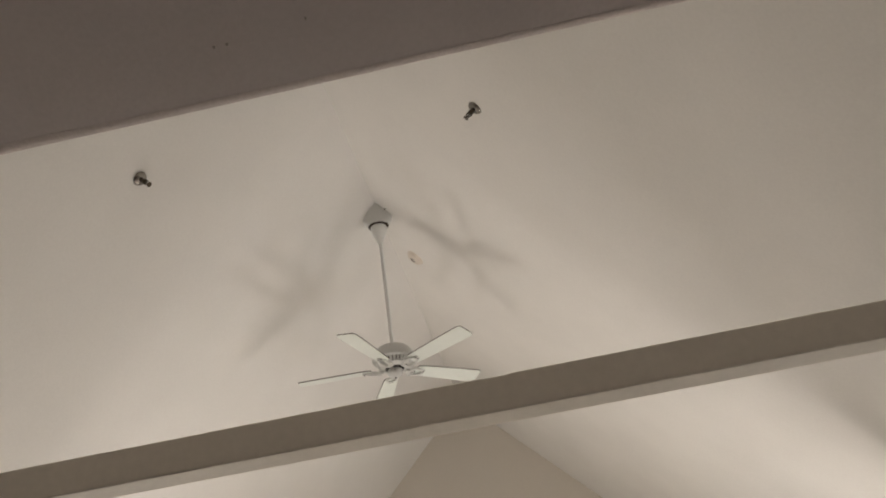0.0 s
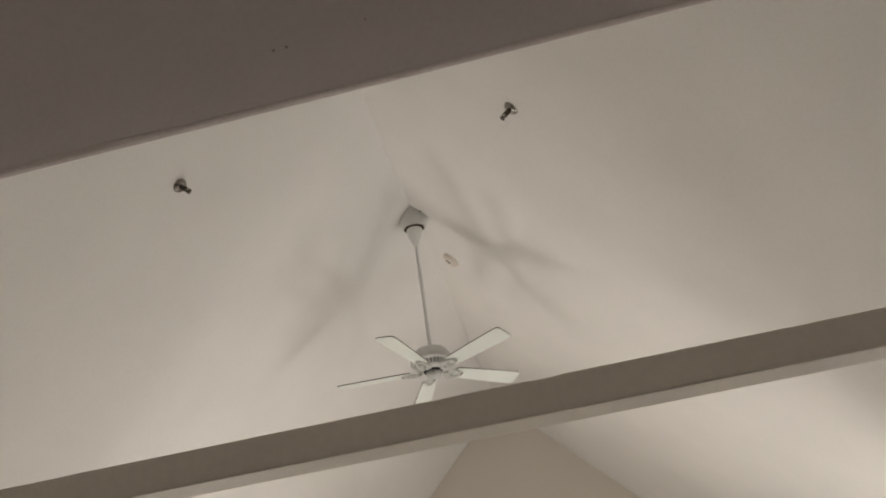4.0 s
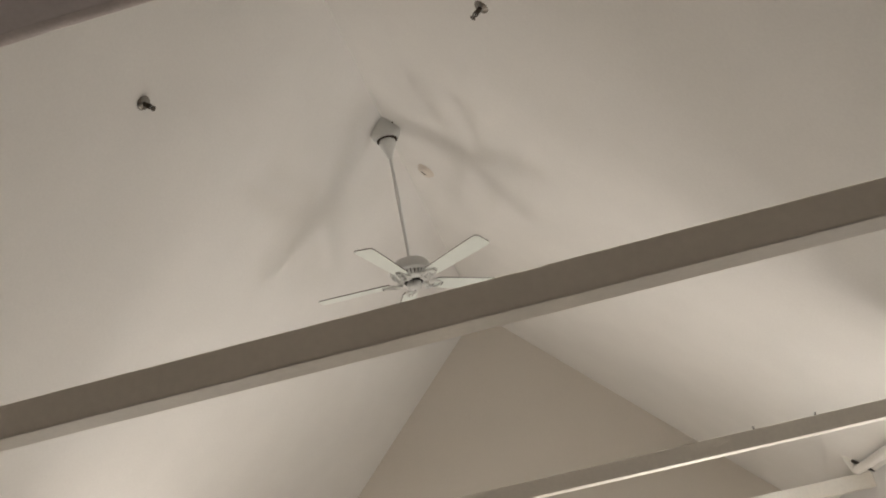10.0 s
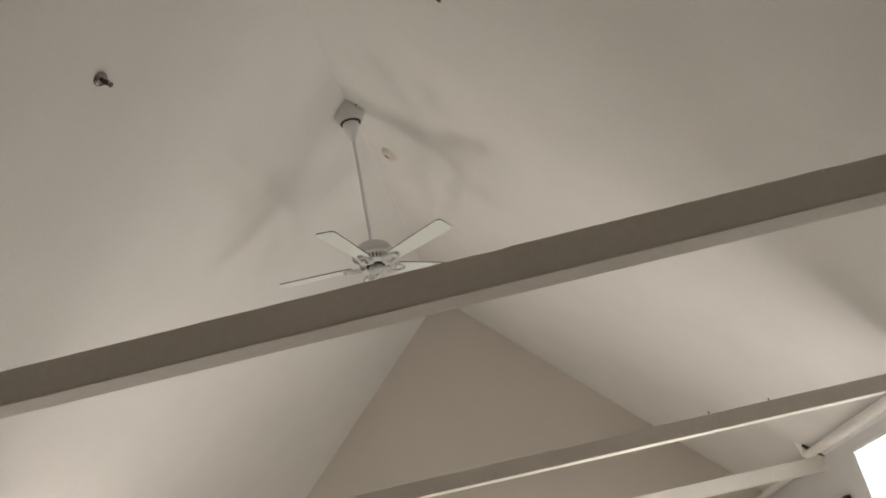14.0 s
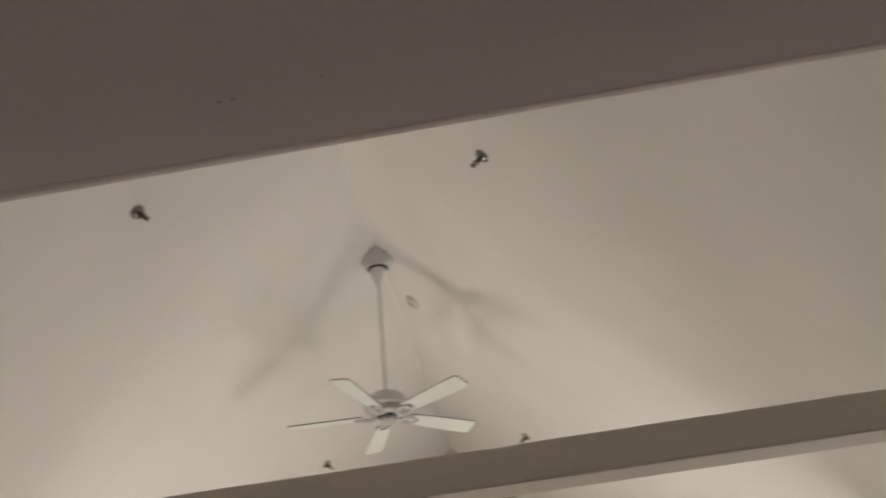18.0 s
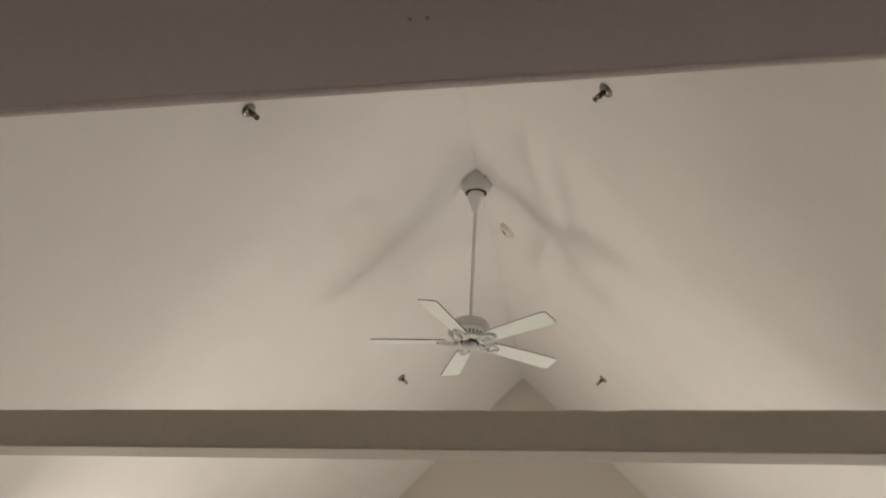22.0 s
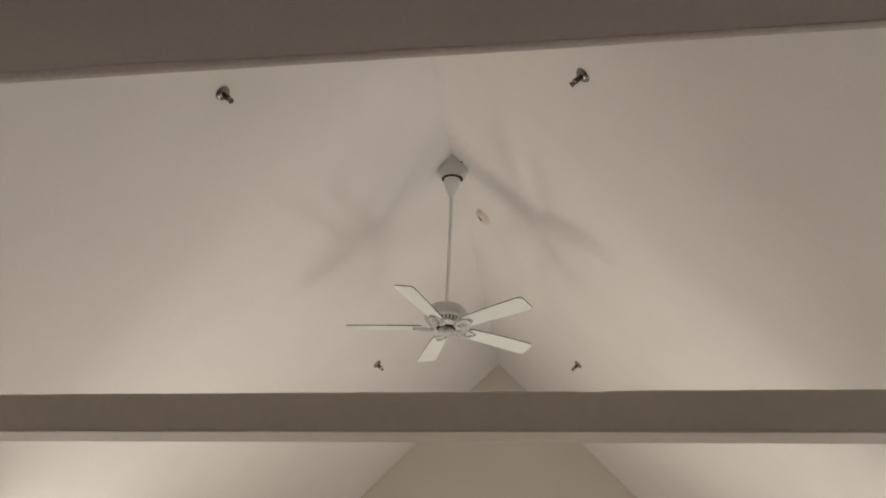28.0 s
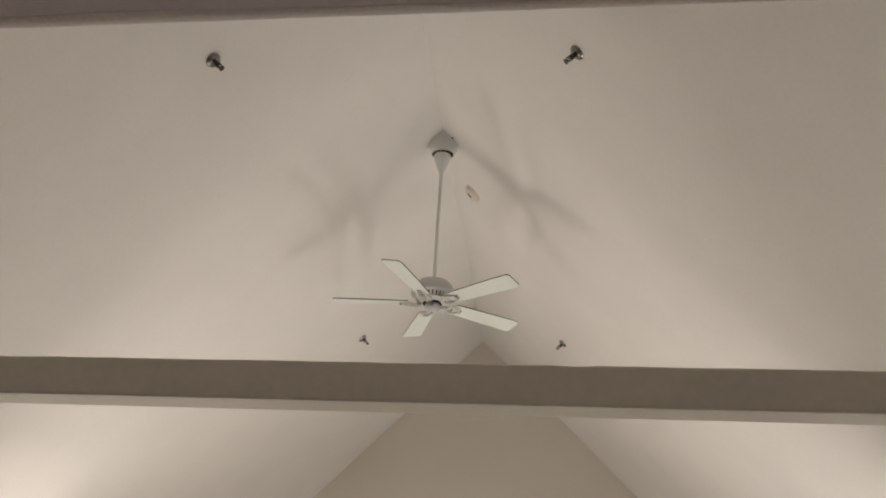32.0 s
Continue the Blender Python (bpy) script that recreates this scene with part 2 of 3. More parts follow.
gable = [(-HALF, 0), (HALF, 0), (HALF, EAVE), (0, RIDGE), (-HALF, EAVE)]
bm = bmesh.new()
prism(bm, gable, "y", FAR, FAR + 0.15)
structure("wall_north", bm, WALL, "tan painted gable end wall under the ridge", "wall")
bm = bmesh.new()
prism(bm, [(-HALF, FLAT + 0.05), (HALF, FLAT + 0.05), (HALF, EAVE), (0, RIDGE), (-HALF, EAVE)], "y", NEAR - 0.15, NEAR - 0.015)
structure("wall_south", bm, WALL, "tan painted gable wall above the opening to the next room", "wall")

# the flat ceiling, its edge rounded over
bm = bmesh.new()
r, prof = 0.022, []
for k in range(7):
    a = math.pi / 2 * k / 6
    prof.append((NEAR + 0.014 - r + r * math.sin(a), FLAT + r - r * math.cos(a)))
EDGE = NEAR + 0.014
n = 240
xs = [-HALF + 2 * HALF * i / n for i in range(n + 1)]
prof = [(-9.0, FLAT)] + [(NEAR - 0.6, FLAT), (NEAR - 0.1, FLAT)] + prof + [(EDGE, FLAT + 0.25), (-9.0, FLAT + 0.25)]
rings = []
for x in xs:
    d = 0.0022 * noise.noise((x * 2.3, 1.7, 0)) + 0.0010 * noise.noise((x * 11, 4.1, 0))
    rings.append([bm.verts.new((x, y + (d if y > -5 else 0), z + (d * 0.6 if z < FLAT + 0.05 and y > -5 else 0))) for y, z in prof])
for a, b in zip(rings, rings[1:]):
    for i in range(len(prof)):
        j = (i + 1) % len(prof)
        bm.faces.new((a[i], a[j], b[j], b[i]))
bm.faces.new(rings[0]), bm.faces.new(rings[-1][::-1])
structure("ceiling_flat", bm, SOFFIT, "flat plaster ceiling with a rounded front edge, its shade partly in the paint", "ceiling", True)

# plaster bead that wraps the front edge, its back edge ragged
bm = bmesh.new()
rings = []
for i in range(481):
    x = -HALF + 2 * HALF * i / 480
    d = 0.0022 * noise.noise((x * 2.3, 1.7, 0)) + 0.0010 * noise.noise((x * 11, 4.1, 0))
    back = 0.0055 * (1 - 0.75 * min(1, max(0, (x - 0.40) / 0.35))) + 0.0012 * noise.noise((x * 6, 2.2, 5.0)) + 0.0010 * noise.noise((x * 41, 0.2, 1.0))
    outer = [(-r - back, 0.0002), (-r - back + 0.0006, -0.0002)]
    outer += [(-r + (r + 0.0003) * math.sin(k * math.pi / 24), r - (r + 0.0003) * math.cos(k * math.pi / 24)) for k in range(13)]
    ring = [bm.verts.new((x, EDGE + u + d, FLAT + v + d * 0.6)) for u, v in outer + [(-0.006, r), (-r - back, 0.006)]]
    rings.append(ring)
for a, b in zip(rings, rings[1:]):
    for i in range(len(a)):
        j = (i + 1) % len(a)
        bm.faces.new((a[i], a[j], b[j], b[i]))
bm.faces.new(rings[0]), bm.faces.new(rings[-1][::-1])
structure("trim_edge_bead", bm, BEAD, "greyed plaster bead along the front edge of the flat ceiling", "trim")

# side walls; the east wall has the window opening
WY0, WY1, WZ0, WZ1 = 0.45, 1.315, 1.25, 2.388
bm = bmesh.new()
box(bm, -HALF - 0.15, -HALF, -9.0, FAR, 0, EAVE + 0.01)
structure("wall_west", bm, SIDE, "pale grey painted side wall below the slope", "wall")
bm = bmesh.new()
box(bm, HALF, HALF + 0.15, -9.0, WY0, 0, EAVE + 0.01)
box(bm, HALF, HALF + 0.15, WY1, FAR, 0, EAVE + 0.01)
box(bm, HALF, HALF + 0.15, WY0, WY1, 0, WZ0)
box(bm, HALF, HALF + 0.15, WY0, WY1, WZ1, EAVE + 0.01)
structure("wall_east", bm, SIDE, "pale grey painted side wall with a small window", "wall")
bm = bmesh.new()
box(bm, -HALF - 0.15, HALF + 0.15, -9.15, -9.0, 0, FLAT + 0.25)
structure("wall_back", bm, NEXT, "plain painted wall of the next room", "wall")

# window
win = tagged(new("window_1"), "small white-framed window glaring with daylight", "window", kind="structure")
win.location = (HALF, (WY0 + WY1) / 2, WZ0)
wy, wz = (WY1 - WY0) / 2, WZ1 - WZ0
for y0, y1, z0, z1 in ((-wy, -wy + 0.018, 0, wz), (wy - 0.018, wy, 0, wz), (-wy + 0.018, wy - 0.018, 0, 0.018), (-wy + 0.018, wy - 0.018, wz - 0.018, wz)):
    bm = bmesh.new()
    box(bm, -0.006, 0.03, y0, y1, z0, z1)
    soften(bm, 0.004)
    part("window_frame", bm, PVC, win)
bm = bmesh.new()
box(bm, 0.004, 0.009, -wy + 0.016, wy - 0.016, 0.016, wz - 0.016)
part("pane", bm, GLASS, win).visible_shadow = False
bm = bmesh.new()
box(bm, -0.05, 0.03, -wy - 0.04, wy + 0.04, -0.03, -0.002)
soften(bm, 0.005)
part("window_sill", bm, PVC, win)
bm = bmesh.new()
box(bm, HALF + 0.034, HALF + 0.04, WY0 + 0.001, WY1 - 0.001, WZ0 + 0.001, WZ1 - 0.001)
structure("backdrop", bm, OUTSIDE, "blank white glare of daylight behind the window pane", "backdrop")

# ledge along the foot of the far gable
bm = bmesh.new()
box(bm, -HALF, HALF, FAR - 0.03, FAR, 2.30, 2.40)
soften(bm, 0.006)
structure("trim", bm, BEAM, "painted ledge board along the foot of the gable", "trim")


# ---- tie beams ----
def beam(y0, depth, z0, z1, label, chip=None, seed=0.0, groove=0.0):
    """A tie beam from slope to slope: a squared timber with worn edges."""
    h, bv = z1 - z0, 0.0035
    end = (RIDGE - z1) / TAN + 0.03
    bm = bmesh.new()
    rings = []
    for i in range(361):
        x = -end + 2 * end * i / 360
        d = 0.0012 * noise.noise((x * 3.1, seed, 0.3)) + 0.0008 * noise.noise((x * 13, seed, 2.0)) + 0.0007 * noise.noise((x * 37, seed, 4.0))
        top = h + d
        if chip is not None:
            top += 0.0010 if x > chip + 0.015 else (-0.0014 if x > chip - 0.05 else 0.0)
        lo = 0.5 * d
        g = groove * (1 + 0.3 * noise.noise((x * 5, seed, 7.0)))
        ring = [(0, lo + bv + g), (g, lo + bv + g), (g, lo + 0.003), (0.001, lo + 0.003)] if g else [(0, lo + bv)]
        ring += [ (bv, lo), (depth - bv, lo), (depth, lo + bv), (depth, top - bv), (depth - bv, top), (bv, top), (0, top - bv)]
        rings.append([bm.verts.new((x, yy + 0.5 * d, zz)) for yy, zz in ring])
    for u, v in zip(rings, rings[1:]):
        for i in range(len(u)):
            j = (i + 1) % len(u)
            bm.faces.new((u[i], u[j], v[j], v[i]))
    bm.faces.new(rings[0]), bm.faces.new(rings[-1][::-1])
    t = new("tie_beam", mesh("tie_beam", bm, BEAM))
    t.location = (0, y0, z0)
    return tagged(t, label, "beam", "tie beams")


beam(-3.412, 0.088, 2.450, 2.538, "white painted square tie beam with a chipped top edge", chip=0.845, seed=1.0, groove=0.0009)
beam(-0.635, 0.088, 2.450, 2.538, "white painted tie beam with screw hooks on top", seed=5.0)
beam(2.060, 0.088, 2.355, 2.474, "deeper white painted tie beam near the far gable", seed=9.0)

# pipes along the wall head, each turned up into the slope at its far end
for y0, y1, z, drop, label in ((-3.3, 2.015, 2.498, 0.0, "white painted pipe along the wall head with an upturned elbow"),
                               (2.16, 4.36, 2.452, 0.06, "white painted straight pipe running to the far gable")):
    t = thing("wall_pipe", label, "pipe", (2.90, y0, z), "wall pipes")
    n, m, long_ = 20, 40, y1 - y0
    bm = bmesh.new()
    rings = []
    for i in range(m + 1):
        y = long_ * i / m
        r = 0.037 * (1 + 0.03 * noise.noise((y * 3, z, 0)))
        rings.append([bm.verts.new((r * math.cos(k * math.tau / n), y, -drop * i / m + r * math.sin(k * math.tau / n))) for k in range(n)])
    for u, v in zip(rings, rings[1:]):
        for k in range(n):
            bm.faces.new((u[k], u[(k + 1) % n], v[(k + 1) % n], v[k]))
    bm.faces.new(rings[0]), bm.faces.new(rings[-1][::-1])
    part("pole", bm, RAILP, t, smooth=True)
    if drop:
        continue
    bm = bmesh.new()                # the elbow turns from +y to the slope's normal
    up, rings = Vector((-0.25, 0, 0.97)), []
    for i in range(9):
        a = math.pi / 2 * min(i, 7) / 7
        at = Vector((0, long_ - 0.004, -drop)) + Vector((0, 0.044, 0)) * math.sin(a) + up * (0.044 * (1 - math.cos(a)) + (0.125 if i == 8 else 0))
        way = Vector((0, 1, 0)) * math.cos(a) + up * math.sin(a)
        e1 = Vector((0, 0, 0)) + up.cross(Vector((0, 1, 0))).normalized()
        e2 = way.cross(e1).normalized()
        rings.append([bm.verts.new(at + 0.0395 * (e1 * math.cos(k * math.tau / n) + e2 * math.sin(k * math.tau / n))) for k in range(n)])
    for u, v in zip(rings, rings[1:]):
        for k in range(n):
            bm.faces.new((u[k], u[(k + 1) % n], v[(k + 1) % n], v[k]))
    bm.faces.new(rings[0]), bm.faces.new(rings[-1][::-1])
    part("elbow", bm, RAILP, t, smooth=True)
    bm = bmesh.new()
    prism(bm, [(-0.044, 0.072), (-0.020, 0.040), (0.0, 0.020), (0.036, -0.014), (0.10, -0.046), (0.10, -0.016), (0.03, 0.035), (-0.028, 0.082)], "y", -0.006, 0.006)
    part("strap", bm, STEEL, t, "dark metal strap", at=Matrix.Translation((0, long_ - 0.045, -drop)))

# ---- ceiling fan ----
FAN_TURN = -33.5
fan = thing("ceiling_fan", "white five-blade ceiling fan hanging from the ridge on a long rod", "ceiling fan", (0, 0, RIDGE))
ZB = 4.142 - RIDGE                  # blade plane below the ridge

bm = bmesh.new()                   # canopy: a cup that straddles the ridge
n, rx, ry, zb = 48, 0.116, 0.052, -0.190
rows = [[] for _ in range(5)]
for k in range(n):
    c, q = math.cos(k * math.tau / n), math.sin(k * math.tau / n)
    top = -abs(rx * c) * TAN
    rows[0].append(bm.verts.new((rx * c, ry * q, top + 0.004)))
    rows[1].append(bm.verts.new((rx * 0.985 * c, ry * 1.12 * q, min(zb + 0.058, top - 0.010))))
    rows[2].append(bm.verts.new((rx * 0.92 * c, ry * 1.22 * q, zb + 0.030)))
    rows[3].append(bm.verts.new((0.094 * c, 0.069 * q, zb + 0.009)))
    rows[4].append(bm.verts.new((0.082 * c, 0.068 * q, zb)))
for a, b in zip(rows, rows[1:]):
    for k in range(n):
        bm.faces.new((a[k], a[(k + 1) % n], b[(k + 1) % n], b[k]))
part("canopy", bm, ENAMEL, fan, "white cup canopy shaped to the ridge", True)
bm = bmesh.new()
lathe(bm, [(0, zb + 0.006), (0.079, zb + 0.006), (0.079, zb - 0.003), (0.0, zb - 0.003)], 40, 0.83)
part("canopy_slot", bm, SLOT, fan, "dark gap under the canopy")
bm = bmesh.new()
lathe(bm, [(0, zb - 0.014), (0.062, zb - 0.014), (0.064, zb - 0.022), (0.060, zb - 0.045), (0.048, zb - 0.085), (0.031, zb - 0.125), (0.020, zb - 0.160), (0.0, zb - 0.161)], 36)
part("hanger_cone", bm, ENAMEL, fan, "white tapered hanger cover", True)
bm = bmesh.new()
lathe(bm, [(0, -0.17), (0.0128, -0.17), (0.0128, 4.305 - RIDGE), (0, 4.305 - RIDGE)], 20)
part("downrod", bm, ENAMEL, fan, smooth=True)
bm = bmesh.new()
lathe(bm, [(0, 0.008), (0.006, 0.006), (0.006, 0), (0, 0)], 10)
part("canopy_screw", bm, STEEL, fan, at=pose(0.073, -0.060, -0.085, 90, 0, 40))

bm = bmesh.new()                   # motor housing
z0 = 4.327 - RIDGE
lathe(bm, [(0.0, z0 - 0.017), (0.03, z0 - 0.017), (0.036, z0 - 0.025), (0.088, z0 - 0.030), (0.112, z0 - 0.039), (0.126, z0 - 0.056), (0.140, z0 - 0.078),
           (0.150, z0 - 0.099), (0.153, z0 - 0.115), (0.149, z0 - 0.130), (0.134, z0 - 0.137), (0.0, z0 - 0.137)], 56)
part("motor_housing", bm, HOUSING, fan, "grey-white domed motor housing", True)
bm = bmesh.new()
lathe(bm, [(0, z0 - 0.1375), (0.116, z0 - 0.1375), (0.100, z0 - 0.166), (0.0, z0 - 0.166)], 48)
part("vent_core", bm, VENT, fan, "dark slot behind the vent ring")
rib_bm = bmesh.new()               # splayed vent ribs
prism(rib_bm, [(0.097, -0.018), (0.111, -0.018), (0.128, 0.012), (0.114, 0.012)], "y", -0.0078, 0.0078)
rib_me = mesh("vent_rib", rib_bm, ENAMEL)
for k in range(28):
    rib = new("vent_rib", rib_me)
    rib.parent, rib.matrix_basis = fan, Matrix.Translation((0, 0, z0 - 0.149)) @ Matrix.Rotation(k * math.tau / 28, 4, "Z")
bm = bmesh.new()
lathe(bm, [(0, z0 - 0.1665), (0.108, z0 - 0.1665), (0.114, z0 - 0.171), (0.108, z0 - 0.179), (0.088, z0 - 0.185), (0.0, z0 - 0.188)], 48)
part("motor_plate", bm, HOUSING, fan, smooth=True)
bm = bmesh.new()
lathe(bm, [(0, z0 - 0.1885), (0.066, z0 - 0.1885), (0.062, z0 - 0.199), (0, z0 - 0.199)], 40)
part("switch_gap", bm, GAP, fan)
bm = bmesh.new()
lathe(bm, [(0, z0 - 0.198), (0.050, z0 - 0.198), (0.053, z0 - 0.204), (0.053, z0 - 0.222), (0.047, z0 - 0.238), (0.032, z0 - 0.248), (0.012, z0 - 0.253), (0.0, z0 - 0.257)], 40)
part("switch_housing", bm, CUP, fan, "grey-white switch cup under the motor", True)
bm = bmesh.new()
lathe(bm, [(0, z0 - 0.252), (0.006, z0 - 0.253), (0.005, z0 - 0.262), (0, z0 - 0.264)], 12)
part("finial", bm, STEEL, fan, "small dark screw")
for k in range(3):
    bm = bmesh.new()
    lathe(bm, [(0, 0.006), (0.004, 0.005), (0.005, 0), (0, 0)], 10)
    a = radians(40 + 120 * k)
    part("housing_screw", bm, STEEL, fan, at=Matrix.Translation((0.052 * math.cos(a), 0.052 * math.sin(a), z0 - 0.214)) @ Matrix.Rotation(a, 4, "Z") @ Matrix.Rotation(math.pi / 2, 4, "Y"))


def blade_outline(grow=0.0):
    """Half width by reach: a plank that widens to a tip with rounded corners."""
    right = []
    for r, w in ((0.165, 0.040), (0.172, 0.050), (0.190, 0.055), (0.40, 0.0640), (0.55, 0.0685), (0.640, 0.0705)):
        right.append((r, w + grow))
    for k in range(1, 6):
        a = math.pi / 2 * k / 5
        right.append((0.650 + 0.028 * math.sin(a) + grow, 0.0425 + 0.028 * math.cos(a) + grow))
    return right + [(r, -w) for r, w in right[::-1]]


blade_bm = bmesh.new()
prism(blade_bm, blade_outline(), "z", -0.0013, 0.0013)
blade_me = mesh("blade", blade_bm, BLADE)
edge_bm = bmesh.new()              # dark edging all round, flush with the underside
outer, inner = blade_outline(0.0007), blade_outline(-0.0006)
rings = [[edge_bm.verts.new((x, y, z)) for (x, y), z in ((a, -0.0010), (b, -0.0010), (b, 0.0058), (a, 0.0058))] for a, b in zip(outer, inner)]
for u, v in zip(rings, rings[1:] + rings[:1]):
    for i in range(4):
        j = (i + 1) % 4
        edge_bm.faces.new((u[i], u[j], v[j], v[i]))
edge_me = mesh("edge_band", edge_bm, BLADE_EDGE)
arm_bm = bmesh.new()               # a scrolled blade iron: an open loop with a curl at each side
for cx, cy, ru, rv in ((0.158, 0.0, 0.052, 0.036), (0.130, 0.034, 0.022, 0.015), (0.130, -0.034, 0.022, 0.015)):
    n, rings = 22, []
    for k in range(n):
        c, q = math.cos(k * math.tau / n), math.sin(k * math.tau / n)
        nrm = Vector((c / ru, q / rv, 0)).normalized()
        at = Vector((cx + ru * c, cy + rv * q, -0.016 + 0.006 * c))
        rings.append([arm_bm.verts.new(at + nrm * u + Vector((0, 0, v))) for u, v in ((-0.006, -0.004), (0.006, -0.004), (0.006, 0.005), (-0.006, 0.005))])
    for k in range(n):
        u, v = rings[k], rings[(k + 1) % n]
        for i in range(4):
            arm_bm.faces.new((u[i], u[(i + 1) % 4], v[(i + 1) % 4], v[i]))
box(arm_bm, 0.080, 0.112, -0.014, 0.014, -0.022, -0.006)
box(arm_bm, 0.205, 0.228, -0.016, 0.016, -0.0115, -0.0045)
arm_me = mesh("blade_arm", arm_bm, IRON)
screw_bm = bmesh.new()
lathe(screw_bm, [(0, -0.0165), (0.005, -0.0155), (0.0065, -0.012), (0, -0.012)], 10)
screw_me = mesh("blade_screw", screw_bm, STEEL)
for k in range(5):
    turn = Matrix.Translation((0, 0, ZB)) @ Matrix.Rotation(radians(FAN_TURN + 72 * k), 4, "Z") @ Matrix.Rotation(radians(-12), 4, "X")
    bl = new("blade", blade_me)
    bl.parent, bl.matrix_basis = fan, turn
    tagged(bl, "white fan blade with a thin dark edge")
    ed = new("edge_band", edge_me)
    ed.parent = bl
    arm = new("blade_arm", arm_me)
    arm.parent, arm.matrix_basis = fan, turn
    for x, y in ((0.217, 0.010), (0.217, -0.010)):
        sc = new("blade_screw", screw_me)
        sc.parent, sc.matrix_basis = arm, Matrix.Translation((x, y, 0))


# ---- sprinklers, detector, small fittings ----
def on_slope(x, y, lift=0.0):
    """A pose on a slope whose -z axis points into the room."""
    s = 1 if x > 0 else -1
    tilt = math.atan(TAN) * s
    return Matrix.Translation((x, y, RIDGE - abs(x) * TAN - lift)) @ Matrix.Rotation(tilt, 4, "Y")


def sprinkler():
    t = thing("fire_sprinkler", "chrome fire sprinkler head with a round cover plate on the slope", "sprinkler", (0, 0, 0), "sprinklers on the slopes")
    bm = bmesh.new()
    lathe(bm, [(0, 0.002), (0.040, 0.002), (0.041, -0.002), (0.036, -0.012), (0.026, -0.019), (0.018, -0.021), (0, -0.021)], 32)
    part("escutcheon", bm, CHROME, t, "domed chrome cover plate", True)
    bm = bmesh.new()
    lathe(bm, [(0, -0.02), (0.0135, -0.02), (0.0135, -0.036), (0.016, -0.037), (0.016, -0.045), (0.010, -0.047), (0, -0.047)], 6)
    part("body", bm, BRASS, t)
    for s in (-1, 1):
        bm = bmesh.new()
        prism(bm, [(s * 0.009, -0.045), (s * 0.014, -0.045), (s * 0.015, -0.058), (s * 0.005, -0.074), (s * 0.001, -0.073), (s * 0.010, -0.057)], "y", -0.003, 0.003)
        part("yoke_arm", bm, BRASS, t)
    bm = bmesh.new()
    lathe(bm, [(0, -0.046), (0.003, -0.047), (0.003, -0.070), (0, -0.071)], 10)
    part("bulb", bm, STEEL, t)
    bm = bmesh.new()
    lathe(bm, [(0, -0.072), (0.005, -0.072), (0.0055, -0.077), (0.015, -0.078), (0.0152, -0.080), (0, -0.081)], 16)
    part("deflector", bm, BRASS, t)
    return t


first = sprinkler()
first.matrix_basis = on_slope(-0.901, -1.986)
for x, y in ((0.913, -1.979), (-0.913, 1.889), (0.914, 1.942)):
    copy_thing(first, on_slope(x, y))

det = thing("smoke_detector", "round cream smoke detector on the slope beside the ridge", "smoke detector")
bm = bmesh.new()
lathe(bm, [(0, 0.002), (0.078, 0.002), (0.079, -0.005), (0.075, -0.010), (0, -0.010)], 40)
part("base", bm, DETECTOR, det, smooth=True)
bm = bmesh.new()
lathe(bm, [(0, -0.0102), (0.068, -0.0102), (0.067, -0.022), (0.056, -0.033), (0.036, -0.038), (0, -0.039)], 40)
part("cover", bm, DETECTOR, det, "domed cream cover", True)
bm = bmesh.new()
box(bm, -0.022, 0.022, -0.010, 0.010, -0.041, -0.028)
part("vent", bm, GAP, det, "dark sensor slot", at=pose(0.002, -0.012, 0, 0, 0, 35))
det.matrix_basis = on_slope(0.182, 0.565)

for x, lean in ((1.729, -8), (2.046, 10)):
    t = thing("screw_hook", "small dark screw hook on top of the tie beam", "hook", (x, -0.622, 2.537), "hooks on the beam")
    bm = bmesh.new()
    lathe(bm, [(0, 0), (0.0034, 0), (0.0030, 0.009), (0, 0.010)], 10)
    part("shank", bm, STEEL, t, at=pose(0, 0, 0, 0, lean, 0))
    bm = bmesh.new()
    for k in range(8):
        a0, a1 = radians(-90 + 30 * k), radians(-60 + 30 * k)
        p0, p1 = Vector((0.004 * math.cos(a0), 0, 0.012 + 0.004 * math.sin(a0))), Vector((0.004 * math.cos(a1), 0, 0.012 + 0.004 * math.sin(a1)))
        d = (p1 - p0).normalized()
        q = Vector((d.z, 0, -d.x)) * 0.002
        prism(bm, [(p0.x + q.x, p0.z + q.z), (p1.x + q.x, p1.z + q.z), (p1.x - q.x, p1.z - q.z), (p0.x - q.x, p0.z - q.z)], "y", -0.002, 0.002)
    part("hook", bm, STEEL, t, at=pose(0, 0, 0, 0, lean, 0))

for x, y, s in ((0.657, -4.657, 0.6), (0.671, -4.657, 0.6), (0.758, -4.667, 0.45)):
    t = thing("screw", "small painted-over screw head sunk in the flat ceiling", "screw", (x, y, FLAT), "screws in the ceiling")
    bm = bmesh.new()
    lathe(bm, [(0, -0.0015), (0.0024 * s, -0.0014), (0.0032 * s, 0.001), (0, 0.001)], 12)
    part("head", bm, PAINTED_STEEL, t)

# hardened plaster on the edge of the flat ceiling
bm = bmesh.new()
bmesh.ops.create_icosphere(bm, subdivisions=4, radius=1.0)
for v in bm.verts:
    k = 1 + 0.12 * noise.noise(v.co * 1.7) + 0.05 * noise.noise(v.co * 6)
    v.co = Vector((v.co.x * 0.050, v.co.y * 0.022, v.co.z * 0.017)) * k
lump = new("plaster_lump", mesh("plaster_lump", bm, BEAD, True))
lump.location = (0.154, EDGE - 0.012, FLAT + 0.010)
tagged(lump, "hardened lump of plaster on the edge of the flat ceiling", "plaster lump")

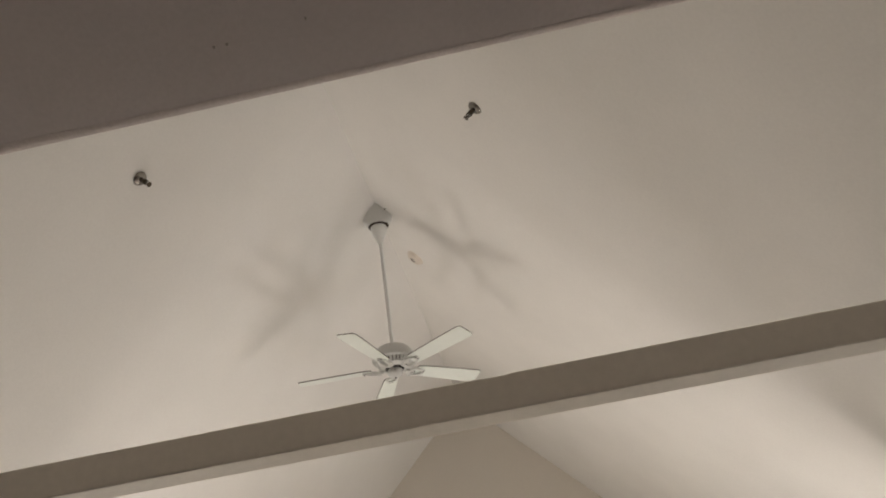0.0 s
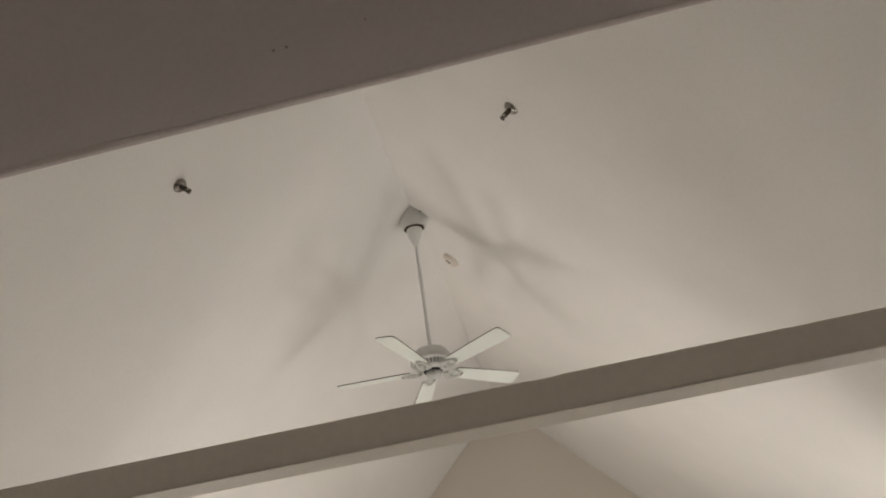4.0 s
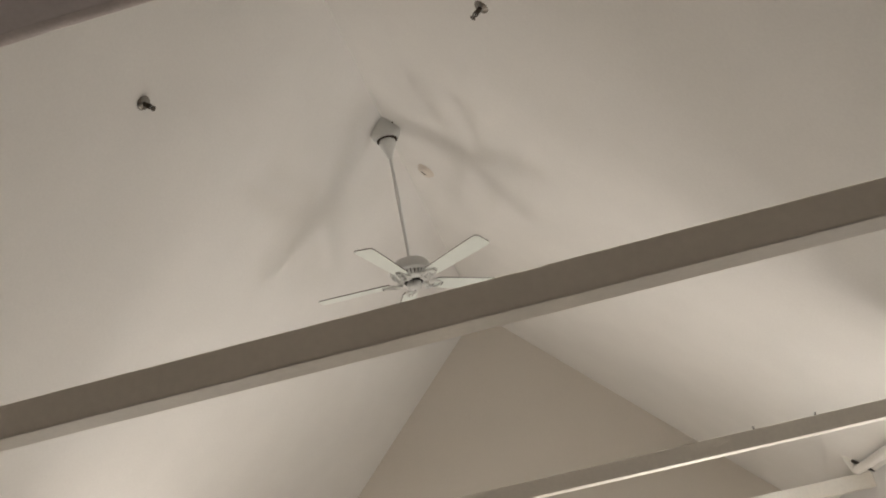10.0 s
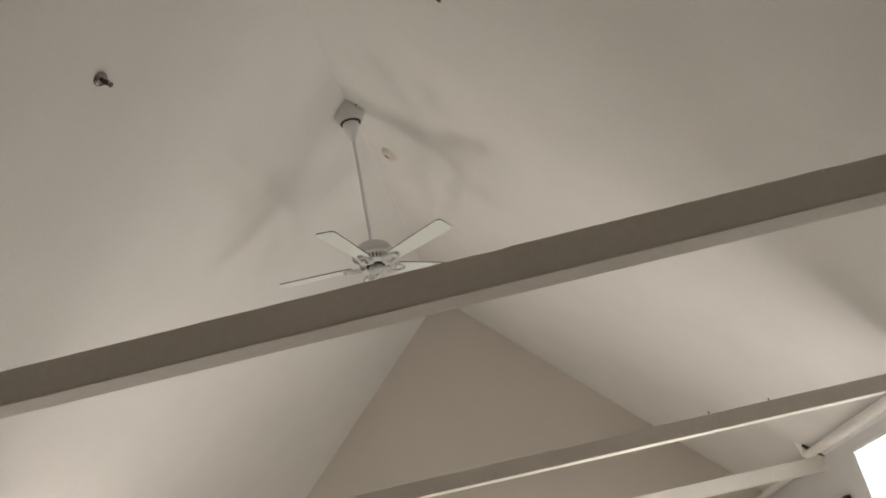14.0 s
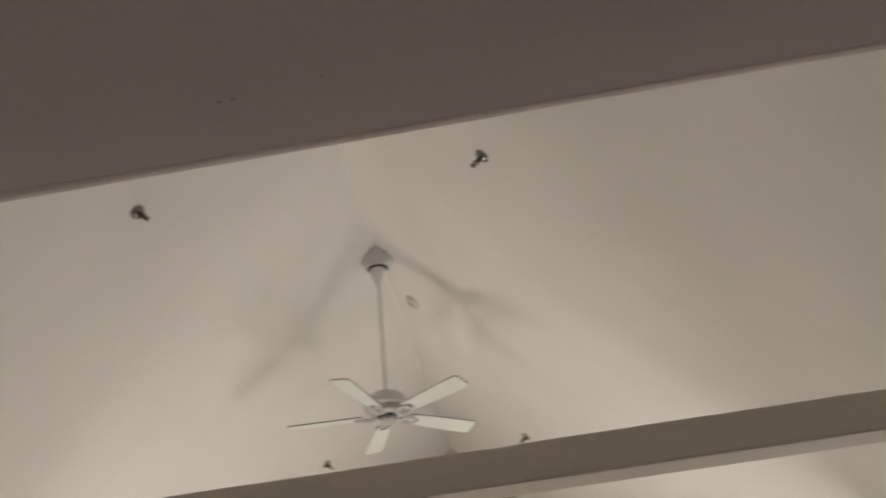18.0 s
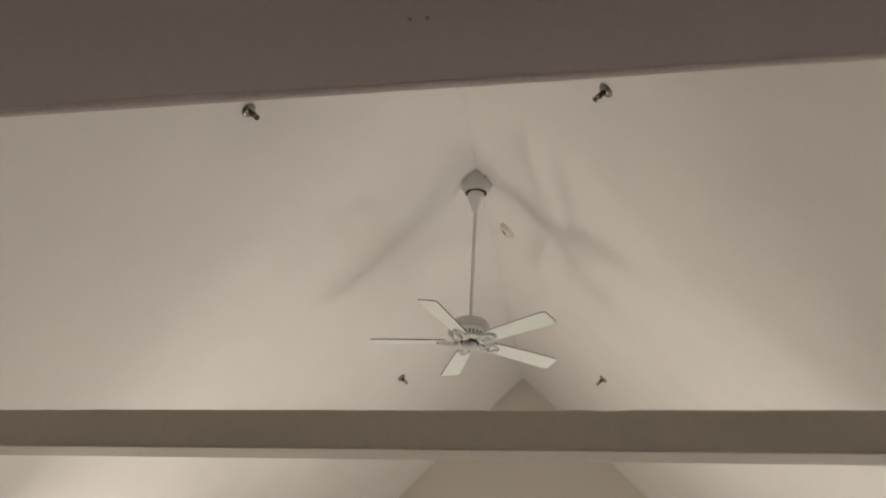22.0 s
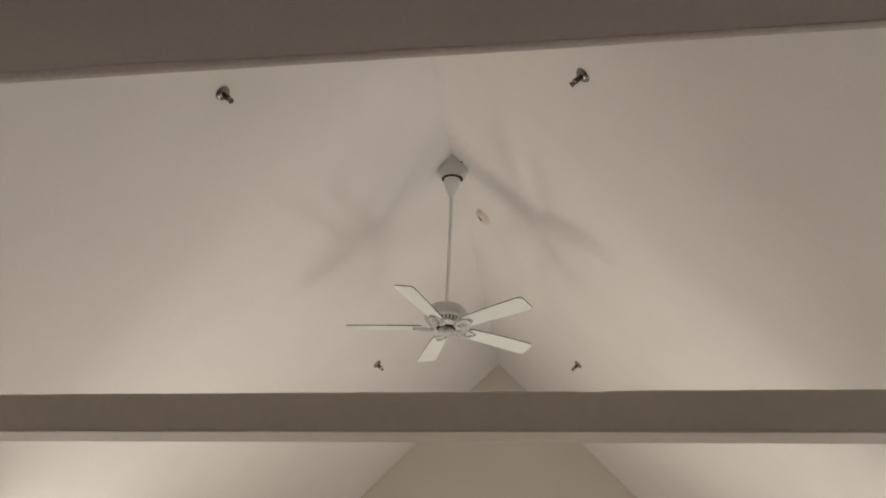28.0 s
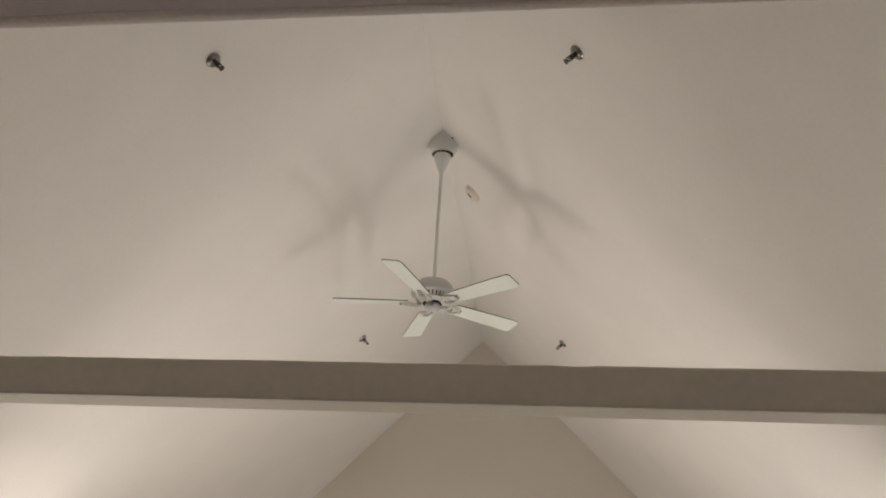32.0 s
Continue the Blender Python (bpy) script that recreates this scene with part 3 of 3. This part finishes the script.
# ---- wall lamps and standing uplights ----
def bowl(r, depth, wall=0.004):
    bm = bmesh.new()
    lathe(bm, [(0.0, -depth), (0.35 * r, -0.97 * depth), (0.66 * r, -0.74 * depth), (0.92 * r, -0.33 * depth), (r, 0.0), (r - wall, 0.0),
               (0.92 * r - wall, -0.33 * depth), (0.66 * r - wall, -0.74 * depth + wall), (0.0, -depth + wall)], 36)
    return bm


for s in (1, -1):
    x, y, z = WALL_LAMP[s]
    t = thing("wall_lamp", "white wall lamp with an upper bowl and an added lower fill bowl", "wall lamp", (s * HALF, y, z - 0.36), "wall lamps")
    bm = bmesh.new()
    box(bm, -0.02, 0.0, -0.06, 0.06, -0.34, 0.34)
    soften(bm, 0.004)
    part("back_plate", bm, PLASTIC, t, at=pose(0 if s > 0 else 0.02, 0, 0))
    # the second, lower bowl is added round the downward fill light
    for eye, aim, r in (((x, y, z), AIM, BULB + 0.01), ((x - 0.08, y + 0.15, z - 0.72), AIM_FILL[s], 0.14)):
        way = (Vector((s * aim[0], aim[1], aim[2])) - Vector((s * eye[0], eye[1], eye[2]))).normalized()
        at = Vector((s * (eye[0] - HALF), eye[1] - y, eye[2] - z + 0.36)) - 0.05 * way
        part("bowl", bowl(r, 0.09), PLASTIC, t, "white bowl-shaped reflector", True, Matrix.Translation(at) @ way.to_track_quat("Z", "Y").to_matrix().to_4x4())
        foot, tip = Vector((-s * 0.01, 0, 0.27 if r > 0.15 else -0.27)), at - 0.088 * way
        bm = bmesh.new()
        lathe(bm, [(0, 0), (0.012, 0), (0.012, (tip - foot).length), (0, (tip - foot).length)], 14)
        part("arm", bm, PLASTIC, t, at=Matrix.Translation(foot) @ (tip - foot).to_track_quat("Z", "Y").to_matrix().to_4x4())
    x, y, z = FLOOR_LAMP[s]
    t = thing("floor_lamp", "white standing uplight with a tilted bowl on a pole", "floor lamp", (s * x, y, 0), "standing uplights")
    way = Vector((s * (AIM[0] - x), AIM[1] - y, AIM[2] - z)).normalized()
    at = Vector((0, 0, z)) - 0.05 * way
    part("bowl", bowl(BULB + 0.01, 0.09), PLASTIC, t, "white bowl-shaped reflector", True, Matrix.Translation(at) @ way.to_track_quat("Z", "Y").to_matrix().to_4x4())
    tip = at - 0.088 * way
    bm = bmesh.new()
    lathe(bm, [(0, 0.020), (0.012, 0.020), (0.012, tip.z + 0.004), (0, tip.z + 0.004)], 16)
    part("pole", bm, PLASTIC, t, smooth=True, at=pose(tip.x, tip.y, 0))
    bm = bmesh.new()
    lathe(bm, [(0, 0), (0.14, 0), (0.145, 0.008), (0.135, 0.018), (0.02, 0.022), (0, 0.022)], 36)
    part("base", bm, PLASTIC, t, smooth=True, at=pose(tip.x, tip.y, 0))

# ---- black screen on the east wall ----
t = thing("wall_screen", "black flat screen hung slightly askew on the side wall", "screen", (HALF, 1.64, 1.57))
t.rotation_euler = (radians(-5.5), 0, 0)
bm = bmesh.new()
box(bm, -0.055, -0.012, 0.0, 1.0, 0.0, 0.552)
soften(bm, 0.003)
part("casing", bm, BLACK, t)
bm = bmesh.new()
box(bm, -0.0565, -0.0555, 0.015, 0.985, 0.02, 0.53)
part("panel", bm, BLACK, t)
bm = bmesh.new()
box(bm, -0.012, 0.0, 0.35, 0.65, 0.15, 0.4)
part("wall_mount", bm, STEEL, t)
